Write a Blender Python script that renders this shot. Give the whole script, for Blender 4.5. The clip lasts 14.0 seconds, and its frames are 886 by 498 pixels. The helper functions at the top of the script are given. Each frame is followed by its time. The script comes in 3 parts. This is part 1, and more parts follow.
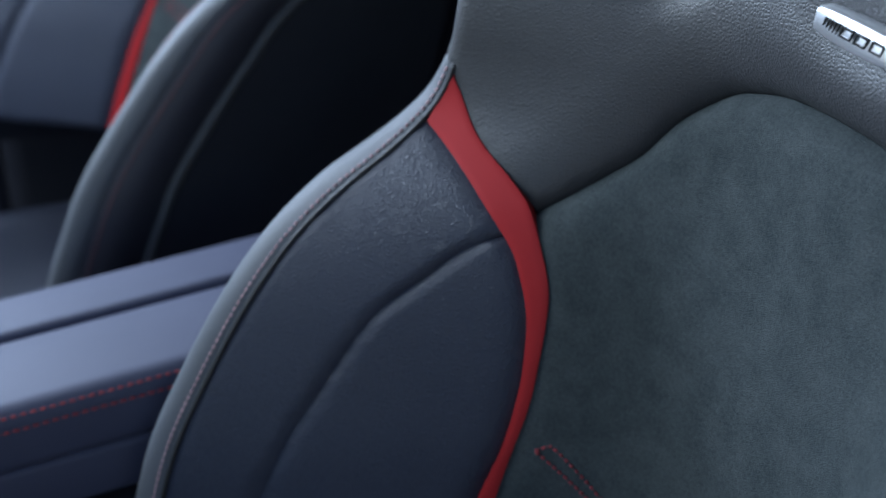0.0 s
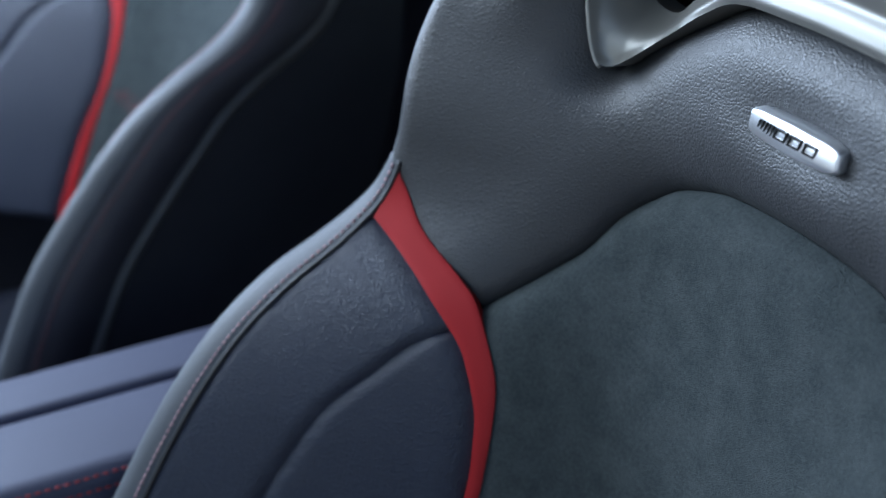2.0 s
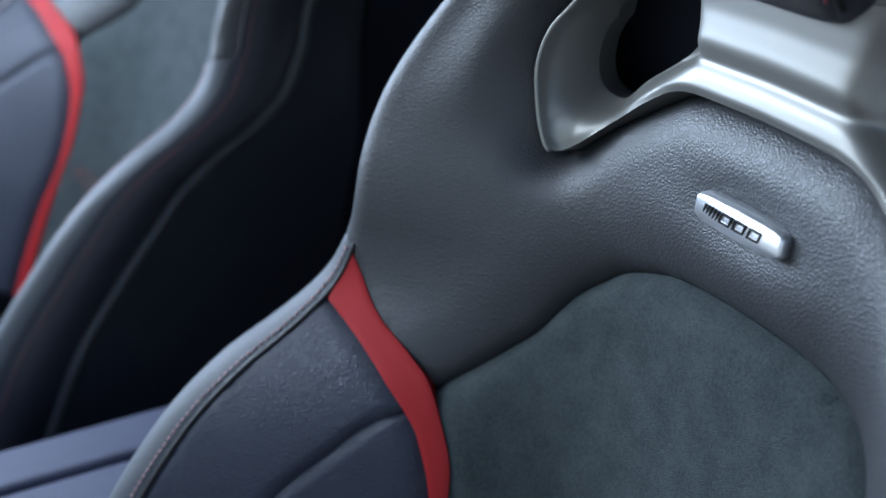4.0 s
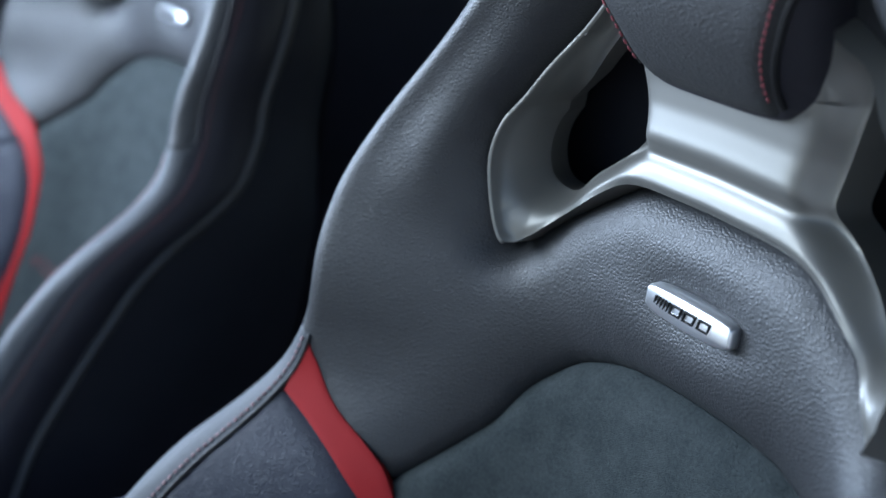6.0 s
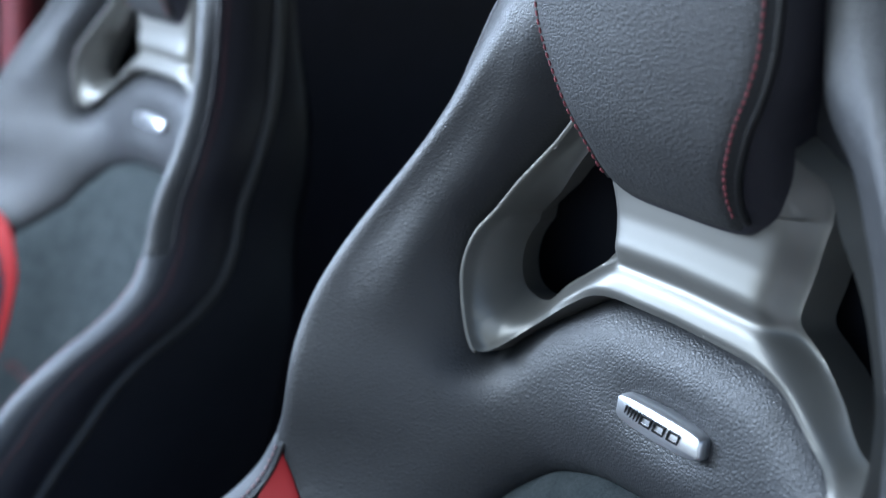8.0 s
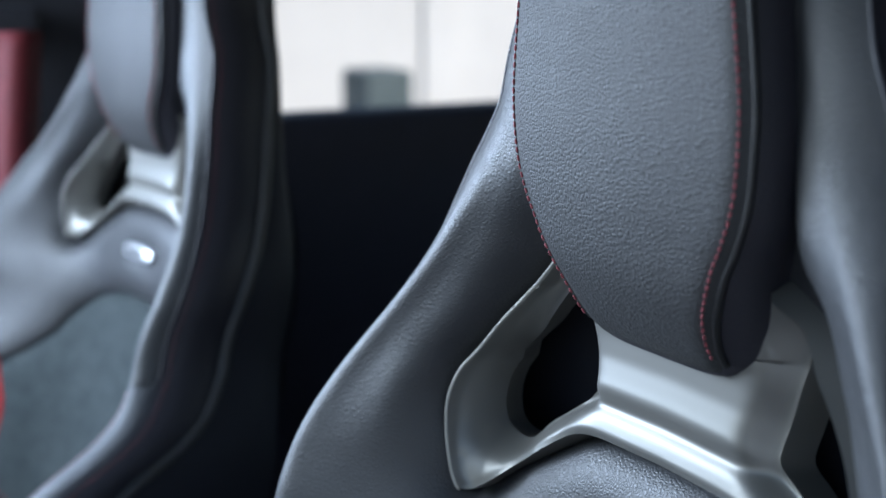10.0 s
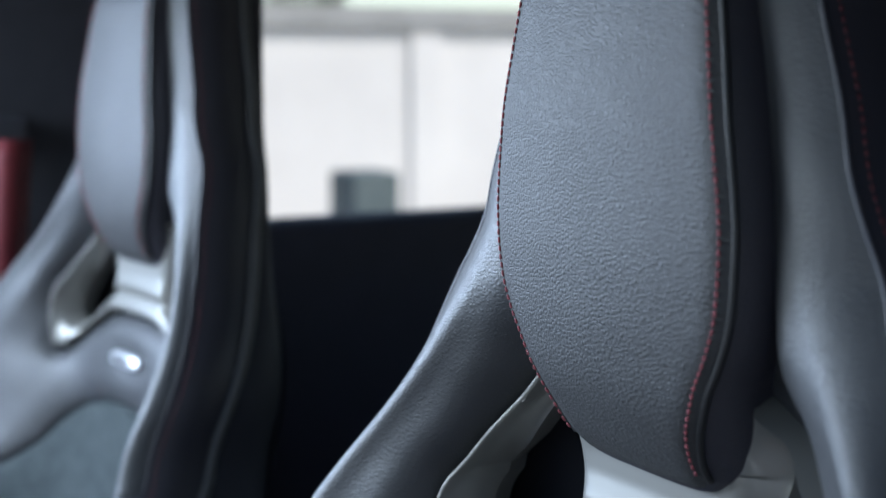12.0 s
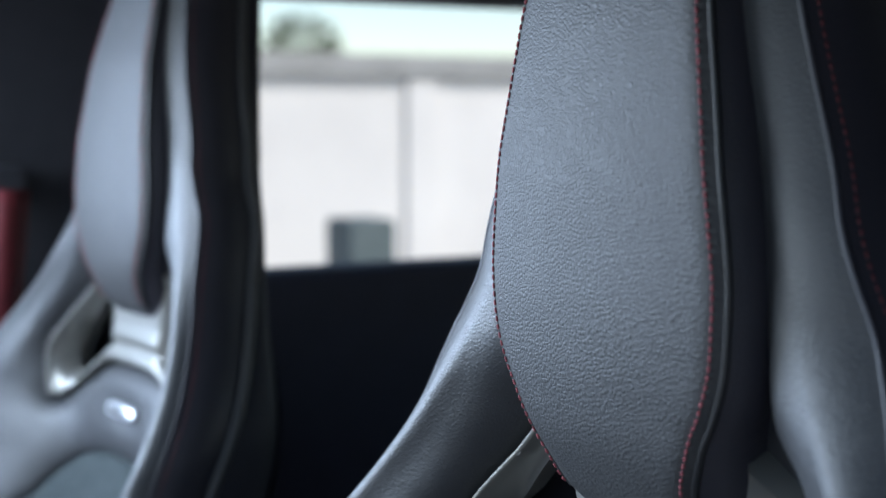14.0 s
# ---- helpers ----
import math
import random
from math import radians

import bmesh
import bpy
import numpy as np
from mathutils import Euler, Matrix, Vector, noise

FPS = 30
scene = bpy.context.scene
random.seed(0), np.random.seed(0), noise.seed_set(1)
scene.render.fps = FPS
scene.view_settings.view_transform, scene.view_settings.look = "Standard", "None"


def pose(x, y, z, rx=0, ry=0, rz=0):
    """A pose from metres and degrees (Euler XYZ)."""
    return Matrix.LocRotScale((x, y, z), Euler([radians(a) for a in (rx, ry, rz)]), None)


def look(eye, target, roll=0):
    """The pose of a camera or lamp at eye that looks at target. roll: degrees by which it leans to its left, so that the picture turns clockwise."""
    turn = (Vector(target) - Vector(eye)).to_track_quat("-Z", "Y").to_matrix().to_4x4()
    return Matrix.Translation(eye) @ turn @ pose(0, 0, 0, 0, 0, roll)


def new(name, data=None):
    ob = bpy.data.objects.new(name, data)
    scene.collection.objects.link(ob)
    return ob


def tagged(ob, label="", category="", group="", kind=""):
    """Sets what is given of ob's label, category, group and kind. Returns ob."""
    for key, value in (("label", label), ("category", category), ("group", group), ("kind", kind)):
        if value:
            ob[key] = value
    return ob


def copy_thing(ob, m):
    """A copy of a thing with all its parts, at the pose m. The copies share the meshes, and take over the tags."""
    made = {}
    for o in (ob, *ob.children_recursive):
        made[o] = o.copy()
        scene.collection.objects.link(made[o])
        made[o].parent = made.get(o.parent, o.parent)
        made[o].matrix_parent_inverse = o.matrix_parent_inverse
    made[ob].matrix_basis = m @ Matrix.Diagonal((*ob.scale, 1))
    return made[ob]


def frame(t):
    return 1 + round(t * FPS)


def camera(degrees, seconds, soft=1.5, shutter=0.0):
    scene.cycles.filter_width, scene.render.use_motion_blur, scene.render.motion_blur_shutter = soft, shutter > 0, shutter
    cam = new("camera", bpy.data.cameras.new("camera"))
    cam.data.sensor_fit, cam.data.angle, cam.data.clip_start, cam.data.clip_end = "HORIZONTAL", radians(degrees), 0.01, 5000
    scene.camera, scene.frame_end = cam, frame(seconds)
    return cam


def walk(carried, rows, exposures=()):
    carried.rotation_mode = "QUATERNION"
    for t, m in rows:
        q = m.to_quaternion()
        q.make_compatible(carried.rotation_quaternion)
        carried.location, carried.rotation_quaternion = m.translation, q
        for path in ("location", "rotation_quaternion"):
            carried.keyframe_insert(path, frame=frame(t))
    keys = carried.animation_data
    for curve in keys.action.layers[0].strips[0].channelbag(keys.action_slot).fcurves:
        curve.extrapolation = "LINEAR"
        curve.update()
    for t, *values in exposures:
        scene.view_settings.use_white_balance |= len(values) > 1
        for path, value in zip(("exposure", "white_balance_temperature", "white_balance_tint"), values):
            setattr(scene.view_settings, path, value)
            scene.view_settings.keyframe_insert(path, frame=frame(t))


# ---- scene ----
cam = camera(34.8, 14.0)
cam.data.dof.use_dof = True
cam.data.dof.focus_distance = 0.67
cam.data.dof.aperture_fstop = 6.0
ROWS = [
    (0.0, 0.4622, -0.3852, 1.2784, 60.887, 1.115, 67.428),
    (0.5, 0.4625, -0.3840, 1.2819, 61.612, 1.002, 66.857),
    (1.0, 0.4628, -0.3828, 1.2853, 62.393, 0.880, 66.382),
    (1.5, 0.4634, -0.3817, 1.2886, 63.154, 0.810, 65.999),
    (2.0, 0.4642, -0.3806, 1.2916, 63.854, 0.731, 65.588),
    (2.5, 0.4652, -0.3796, 1.2943, 64.533, 0.676, 65.216),
    (3.0, 0.4663, -0.3786, 1.2970, 65.222, 0.609, 64.914),
    (5.5, 0.4721, -0.3744, 1.3071, 68.841, 0.218, 62.778),
    (6.0, 0.4736, -0.3746, 1.3093, 69.789, 0.177, 62.537),
    (6.5, 0.4750, -0.3749, 1.3115, 70.798, 0.165, 62.402),
    (7.0, 0.4764, -0.3752, 1.3136, 71.711, 0.125, 62.166),
    (7.5, 0.4781, -0.3754, 1.3159, 72.682, 0.038, 61.876),
    (8.0, 0.4798, -0.3756, 1.3183, 73.734, -0.027, 61.605),
    (10.5, 0.4889, -0.3787, 1.3329, 79.717, -0.017, 60.929),
    (11.0, 0.4903, -0.3793, 1.3351, 80.763, 0.029, 60.743),
    (11.5, 0.4916, -0.3798, 1.3371, 81.789, 0.020, 60.629),
    (12.0, 0.4927, -0.3801, 1.3387, 82.609, -0.016, 60.548),
    (12.5, 0.4935, -0.3803, 1.3400, 83.288, -0.028, 60.488),
    (13.0, 0.4944, -0.3805, 1.3410, 83.840, -0.018, 60.470),
    (13.5, 0.4952, -0.3808, 1.3421, 84.265, -0.031, 60.452),
    (14.0, 0.4959, -0.3814, 1.3426, 84.500, -0.000, 60.400),
]
walk(cam, [(t, pose(x, y, z, rx, ry, rz)) for t, x, y, z, rx, ry, rz in ROWS])

# ---- light ----
FLOOR = 0.20          # height of the cabin floor over the road
FAR = -0.820          # the other seat's centre line

world = bpy.data.worlds.new("world")
scene.world = world
world.use_nodes = True
wn = world.node_tree.nodes
sky = wn.new("ShaderNodeTexSky")
sky.sky_type, sky.sun_disc = "NISHITA", False
sky.dust_density, sky.ozone_density = 0.4, 2.5
sky.sun_elevation, sky.sun_rotation = radians(42), radians(60)
wn["Background"].inputs[1].default_value = 0.11
world.node_tree.links.new(sky.outputs[0], wn["Background"].inputs[0])

sun = new("sun", bpy.data.lights.new("sun", "SUN"))
sun.data.energy, sun.data.angle, sun.data.color = 2.0, radians(10), (1.0, 0.96, 0.9)
sun.matrix_world = look((5, 3, 5.2), (0, 0, 0))


def window_light(name, eye, target, sx, sy, watts, colour):
    """Sky light that comes in through one opening of the cabin."""
    lamp = new(name, bpy.data.lights.new(name, "AREA"))
    lamp.data.shape, lamp.data.size, lamp.data.size_y = "RECTANGLE", sx, sy
    lamp.data.energy, lamp.data.color = watts, colour
    lamp.matrix_world = look(eye, target)
    return lamp


window_light("windscreen_light", (-0.80, -0.74, 1.46), (-0.35, 0.05, 0.98), 1.00, 0.46, 11.0, (0.72, 0.86, 1.0))
window_light("door_window_light", (-1.13, -0.60, 1.33), (0.0, 0.10, 1.05), 0.50, 0.34, 10.5, (0.54, 0.71, 1.0))
window_light("open_door_light", (0.68, -0.58, 0.95), (-0.20, -0.20, 0.72), 0.50, 0.60, 0.45, (0.58, 0.74, 1.0))
scene.view_settings.exposure = 0.71


# ---- materials ----
def material(name, colour, rough=0.5, metal=0.0, spec=0.5):
    m = bpy.data.materials.new(name)
    m.use_nodes = True
    b = m.node_tree.nodes["Principled BSDF"]
    b.inputs["Base Color"].default_value = (*colour, 1)
    b.inputs["Roughness"].default_value = rough
    b.inputs["Metallic"].default_value = metal
    b.inputs["Specular IOR Level"].default_value = spec
    return m


def nodes_of(m):
    return m.node_tree.nodes, m.node_tree.links, m.node_tree.nodes["Principled BSDF"]


def coords(m):
    n, l, b = nodes_of(m)
    c = n.new("ShaderNodeTexCoord")
    return c.outputs["Object"]


def mottle(m, scale, low, high, detail=4.0, to="Base Color", fleck=0.0):
    """Colour that wanders between two values; fleck: the scale of a second, finer drift."""
    n, l, b = nodes_of(m)
    t = n.new("ShaderNodeTexNoise")
    t.inputs["Scale"].default_value, t.inputs["Detail"].default_value = scale, detail
    r = n.new("ShaderNodeValToRGB")
    r.color_ramp.elements[0].color, r.color_ramp.elements[1].color = (*low, 1), (*high, 1)
    r.color_ramp.elements[0].position, r.color_ramp.elements[1].position = 0.3, 0.7
    l.new(coords(m), t.inputs["Vector"])
    value = t.outputs["Fac"]
    if fleck:
        f = n.new("ShaderNodeTexNoise")
        f.inputs["Scale"].default_value, f.inputs["Detail"].default_value = fleck, 3.0
        l.new(coords(m), f.inputs["Vector"])
        mix = n.new("ShaderNodeMix")
        mix.inputs["Factor"].default_value = 0.5
        l.new(t.outputs["Fac"], mix.inputs["A"])
        l.new(f.outputs["Fac"], mix.inputs["B"])
        value = mix.outputs["Result"]
        r.color_ramp.elements[0].position, r.color_ramp.elements[1].position = 0.36, 0.64
    l.new(value, r.inputs["Fac"])
    l.new(r.outputs["Color"], b.inputs[to])


def grain(m, scale, depth, strength, fine=0.05):
    """Pebbled leather: domed cells of uneven size with creases between them, and a finer ripple."""
    n, l, b = nodes_of(m)
    c = coords(m)
    wob = n.new("ShaderNodeTexNoise")
    wob.inputs["Scale"].default_value, wob.inputs["Detail"].default_value = scale * 0.5, 1.0
    mix = n.new("ShaderNodeVectorMath")
    mix.operation = "MULTIPLY_ADD"
    k = 0.55 / scale
    mix.inputs[1].default_value = (k, k, k)
    l.new(c, wob.inputs["Vector"])
    l.new(wob.outputs["Color"], mix.inputs[0])
    l.new(c, mix.inputs[2])
    v = n.new("ShaderNodeTexVoronoi")
    v.feature = "DISTANCE_TO_EDGE"
    v.inputs["Scale"].default_value = scale
    l.new(mix.outputs[0], v.inputs["Vector"])
    r = n.new("ShaderNodeMapRange")
    r.interpolation_type = "SMOOTHSTEP"
    r.inputs["From Min"].default_value, r.inputs["From Max"].default_value = -0.12, 0.42
    l.new(v.outputs["Distance"], r.inputs["Value"])
    f = n.new("ShaderNodeTexNoise")
    f.inputs["Scale"].default_value, f.inputs["Detail"].default_value = scale * 0.9, 2.0
    l.new(c, f.inputs["Vector"])
    a = n.new("ShaderNodeMath")
    a.operation = "MULTIPLY_ADD"
    a.inputs[1].default_value = fine
    l.new(f.outputs["Fac"], a.inputs[0])
    l.new(r.outputs["Result"], a.inputs[2])
    bump = n.new("ShaderNodeBump")
    bump.inputs["Strength"].default_value, bump.inputs["Distance"].default_value = strength, depth
    l.new(a.outputs[0], bump.inputs["Height"])
    l.new(bump.outputs["Normal"], b.inputs["Normal"])


LEATHER = material("black_grained_leather", (0.036, 0.038, 0.041), 0.47, 0.0, 0.5)
mottle(LEATHER, 14, (0.030, 0.031, 0.033), (0.038, 0.039, 0.042))
grain(LEATHER, 500, 0.0005, 0.38)
HEAD_LEATHER = material("pebbled_headrest_leather", (0.032, 0.033, 0.035), 0.58, 0.0, 0.42)
mottle(HEAD_LEATHER, 14, (0.029, 0.029, 0.030), (0.036, 0.036, 0.037))
grain(HEAD_LEATHER, 480, 0.0006, 0.46)
BOLSTER = material("black_bolster_leather", (0.021, 0.024, 0.037), 0.5, 0.0, 0.5)
mottle(BOLSTER, 14, (0.0165, 0.0205, 0.036), (0.021, 0.0255, 0.043))
grain(BOLSTER, 500, 0.0006, 0.55)
SMOOTH = material("smooth_black_leather", (0.067, 0.071, 0.079), 0.60, 0.0, 0.4)
mottle(SMOOTH, 14, (0.062, 0.066, 0.074), (0.072, 0.076, 0.085))
grain(SMOOTH, 480, 0.0004, 0.35)
CONSOLE = material("blue_black_vinyl", (0.050, 0.053, 0.088), 0.6, 0.0, 0.4)
mottle(CONSOLE, 10, (0.038, 0.041, 0.070), (0.045, 0.048, 0.080))
grain(CONSOLE, 600, 0.0003, 0.3)
DARK = material("dark_side_leather", (0.024, 0.023, 0.030), 0.52)
mottle(DARK, 12, (0.021, 0.020, 0.027), (0.027, 0.026, 0.034))
grain(DARK, 500, 0.0004, 0.3)
RED = material("red_leather", (0.40, 0.018, 0.02), 0.58, 0.0, 0.22)
mottle(RED, 20, (0.32, 0.012, 0.014), (0.38, 0.016, 0.018))
grain(RED, 700, 0.00015, 0.2)
THREAD = material("red_thread", (0.26, 0.035, 0.042), 0.8)
DULL_THREAD = material("dull_red_thread", (0.27, 0.06, 0.07), 0.8)
# the same red thread, with the outer side's shade put into its colour
SHADE_THREAD = material("shaded_red_thread", (0.13, 0.03, 0.036), 0.8)
# paler pink thread for the bolster lip seams
LIGHT_THREAD = material("pale_pink_thread", (0.40, 0.24, 0.25), 0.8)
SUEDE = material("charcoal_suede", (0.05, 0.06, 0.062), 0.95, 0.0, 0.15)
mottle(SUEDE, 55, (0.037, 0.047, 0.049), (0.066, 0.077, 0.078), 8.0, fleck=520)
grain(SUEDE, 1100, 0.0005, 0.85, 1.4)
SILVER = material("satin_silver_trim", (0.20, 0.195, 0.18), 0.43, 0.5, 0.6)
mottle(SILVER, 9, (0.19, 0.185, 0.171), (0.21, 0.205, 0.189))
CHROME = material("brushed_metal", (0.74, 0.75, 0.77), 0.36, 0.9)
PIPING = material("black_piping", (0.01, 0.01, 0.011), 0.55)
SHELL = material("black_shell_plastic", (0.012, 0.012, 0.019), 0.7)
mottle(SHELL, 40, (0.009, 0.0095, 0.015), (0.013, 0.0135, 0.020))
GREY_EDGE = material("grey_shell_edge", (0.055, 0.055, 0.056), 0.5)
mottle(GREY_EDGE, 40, (0.05, 0.05, 0.05), (0.06, 0.06, 0.062))
DOOR_VINYL = material("navy_black_door_vinyl", (0.010, 0.011, 0.022), 0.7)
mottle(DOOR_VINYL, 30, (0.009, 0.010, 0.021), (0.012, 0.013, 0.027))
INK = material("black_enamel", (0.01, 0.01, 0.01), 0.4)
CARPET = material("black_carpet", (0.012, 0.012, 0.013), 0.95)
mottle(CARPET, 300, (0.008, 0.008, 0.009), (0.018, 0.018, 0.019))
LINING = material("dark_roof_lining", (0.03, 0.03, 0.031), 0.95)
mottle(LINING, 200, (0.026, 0.026, 0.027), (0.035, 0.035, 0.036))
BELT = material("red_belt_webbing", (0.30, 0.012, 0.016), 0.7)
mottle(BELT, 60, (0.095, 0.005, 0.010), (0.12, 0.007, 0.012))
CONCRETE = material("pale_concrete", (0.45, 0.44, 0.42), 0.9)
mottle(CONCRETE, 1.5, (0.38, 0.37, 0.36), (0.52, 0.51, 0.49), 8)
WHITE = material("white_render", (0.68, 0.65, 0.61), 0.8)
mottle(WHITE, 1.2, (0.64, 0.61, 0.575), (0.72, 0.69, 0.65), 6)
COPING = material("grey_coping", (0.30, 0.295, 0.28), 0.8)
mottle(COPING, 3, (0.27, 0.265, 0.25), (0.34, 0.335, 0.32))
BOX_PAINT = material("grey_green_paint", (0.17, 0.21, 0.21), 0.6)
mottle(BOX_PAINT, 5, (0.07, 0.095, 0.095), (0.10, 0.125, 0.125))
BARK = material("bark", (0.09, 0.07, 0.05), 0.9)
LEAF = material("olive_leaf", (0.06, 0.075, 0.03), 0.6)
mottle(LEAF, 8, (0.045, 0.06, 0.022), (0.08, 0.095, 0.04))


# ---- building tools ----
def empty(name, at, label, category, group=""):
    ob = new(name)
    ob.location = at
    ob.empty_display_size = 0.05
    return tagged(ob, label, category, group)


def part(name, data, mat, parent=None, label="", smooth=True, kind=""):
    """Links a bmesh or mesh as one object under its thing."""
    if isinstance(data, bmesh.types.BMesh):
        me = bpy.data.meshes.new(name)
        bmesh.ops.recalc_face_normals(data, faces=data.faces)
        data.to_mesh(me)
        data.free()
    else:
        me = data
    me.materials.clear()
    me.materials.append(mat)
    if smooth:
        me.polygons.foreach_set("use_smooth", [True] * len(me.polygons))
    ob = new(name, me)
    ob.parent = parent
    return tagged(ob, label, kind=kind)


def mesh_of(name, verts, faces):
    me = bpy.data.meshes.new(name)
    me.from_pydata([tuple(map(float, v)) for v in verts], [], [tuple(map(int, f)) for f in faces])
    me.validate()
    return me


def spline(points, step=0.0025, closed=False):
    """A smooth run through a few control points, cut into even steps."""
    p = np.array(points, float)
    n = len(p)
    out = []
    for i in range(n if closed else n - 1):
        a, b, c, d = (p[(i + k) % n] if closed else p[min(max(i + k, 0), n - 1)] for k in (-1, 0, 1, 2))
        for u in np.linspace(0, 1, 12, endpoint=False):
            out.append(0.5 * (2 * b + (c - a) * u + (2 * a - 5 * b + 4 * c - d) * u * u + (3 * b - a - 3 * c + d) * u ** 3))
    out.append(p[0] if closed else p[-1])
    out = np.array(out)
    run = np.concatenate([[0], np.cumsum(np.linalg.norm(np.diff(out, axis=0), axis=1))])
    m = max(2, int(round(run[-1] / step)))
    s = np.linspace(0, run[-1], m + 1)
    res = np.stack([np.interp(s, run, out[:, k]) for k in range(out.shape[1])], 1)
    return res[:-1] if closed else res


def mirror(c):
    """The same run on the other side, in the other sense."""
    return (c * np.array([-1.0] + [1.0] * (c.shape[1] - 1)))[::-1]


def distance_to(q, line):
    """The distance of each point of q from a polyline, in the plane."""
    a, b = line[:-1], line[1:]
    ab = b - a
    l2 = (ab ** 2).sum(1) + 1e-18
    best = np.full(len(q), 1e9)
    for i in range(0, len(q), 4000):
        w = q[i:i + 4000, None, :] - a[None]
        t = np.clip((w * ab[None]).sum(2) / l2, 0, 1)
        best[i:i + 4000] = np.sqrt(((w - t[..., None] * ab[None]) ** 2).sum(2).min(1))
    return best


def inside(q, loop):
    x, y = q[:, 0], q[:, 1]
    hit = np.zeros(len(q), bool)
    a, b = loop, np.roll(loop, -1, 0)
    for (x0, y0), (x1, y1) in zip(a, b):
        if y0 != y1:
            hit ^= ((y0 > y) != (y1 > y)) & (x < (x1 - x0) * (y - y0) / (y1 - y0) + x0)
    return hit


from mathutils import geometry


def patch(name, loops, surface, mat, parent, step=0.004, edges=(), relief=None, skirt=0.008, label=""):
    """A padded panel: the first loop bounds it, the others are cut out of it. surface(u, v) gives its places;
    edges: (line, drop, width), along which it rolls in; relief(q) adds metres outwards."""
    outer = loops[0]
    lo, hi = outer.min(0), outer.max(0)
    gx, gy = np.meshgrid(np.arange(lo[0], hi[0], step), np.arange(lo[1], hi[1], step))
    gx[1::2] += step / 2
    q = np.stack([gx.ravel(), gy.ravel()], 1)
    ok = inside(q, outer)
    for hole in loops[1:]:
        ok &= ~inside(q, hole)
    q = q[ok]
    for lp in loops:
        q = q[distance_to(q, np.vstack([lp, lp[:1]])) > step * 0.45]
    rim, links, at = [], [], 0
    for lp in loops:
        n = len(lp)
        links += [(at + i, at + (i + 1) % n) for i in range(n)]
        rim.append(lp)
        at += n
    allq = np.vstack(rim + [q])
    out = geometry.delaunay_2d_cdt([Vector(v) for v in allq], links, [], 0, 1e-7)
    uv = np.array([tuple(v) for v in out[0]])
    tri = np.array([tuple(f) for f in out[2]])
    mid = uv[tri].mean(1)
    ok = inside(mid, outer)
    for hole in loops[1:]:
        ok &= ~inside(mid, hole)
    faces = [tuple(int(k) for k in f) for f in tri[ok]]
    push = np.zeros(len(uv))
    for line, drop, width in edges:
        d = np.clip(1 - distance_to(uv, line) / width, 0, 1)
        push -= drop * (1 - np.sqrt(np.maximum(1 - d * d, 0)))
    if relief:
        push += relief(uv)
    pts = surface(uv[:, 0], uv[:, 1])
    h = 0.0005
    nu = surface(uv[:, 0] + h, uv[:, 1]) - surface(uv[:, 0] - h, uv[:, 1])
    nv = surface(uv[:, 0], uv[:, 1] + h) - surface(uv[:, 0], uv[:, 1] - h)
    nrm = np.cross(nu, nv)
    nrm /= np.linalg.norm(nrm, axis=1)[:, None] + 1e-12
    pts = pts + nrm * push[:, None]
    verts, count = list(pts), {}
    for f in faces:
        for a, b in zip(f, f[1:] + f[:1]):
            count[(a, b)] = 1
    border = [e for e in count if (e[1], e[0]) not in count]
    top, low = {}, {}
    for a, b in border:
        for k in (a, b):
            if k not in low:
                top[k] = len(verts)
                verts.append(pts[k])
                low[k] = len(verts)
                verts.append(pts[k] - nrm[k] * skirt)
    faces += [(top[b], top[a], low[a], low[b]) for a, b in border]
    me = mesh_of(name, verts, faces)
    ob = part(name, me, mat, parent, label)
    return ob


def on_surface(surface, u, z, rise):
    """Places that stand a little proud of a surface."""
    h = 0.0005
    n = np.cross(surface(u + h, z) - surface(u - h, z), surface(u, z + h) - surface(u, z - h))
    n /= np.linalg.norm(n, axis=1)[:, None] + 1e-12
    return surface(u, z) + n * rise


def tube(name, line, radius, mat, parent, label="", sides=8):
    """A round cord along a run of places."""
    line = np.array(line)
    t = np.gradient(line, axis=0)
    t /= np.linalg.norm(t, axis=1)[:, None] + 1e-12
    ref = np.array([0.31, 0.85, 0.43])
    a = np.cross(t, ref)
    a /= np.linalg.norm(a, axis=1)[:, None]
    b = np.cross(t, a)
    verts, faces = [], []
    n = len(line)
    for i in range(n):
        for k in range(sides):
            w = 2 * math.pi * k / sides
            verts.append(line[i] + radius * (a[i] * math.cos(w) + b[i] * math.sin(w)))
    for i in range(n - 1):
        for k in range(sides):
            k2 = (k + 1) % sides
            faces.append((i * sides + k, i * sides + k2, (i + 1) * sides + k2, (i + 1) * sides + k))
    faces += [tuple(range(sides))[::-1], tuple((n - 1) * sides + k for k in range(sides))]
    return part(name, mesh_of(name, verts, faces), mat, parent, label)


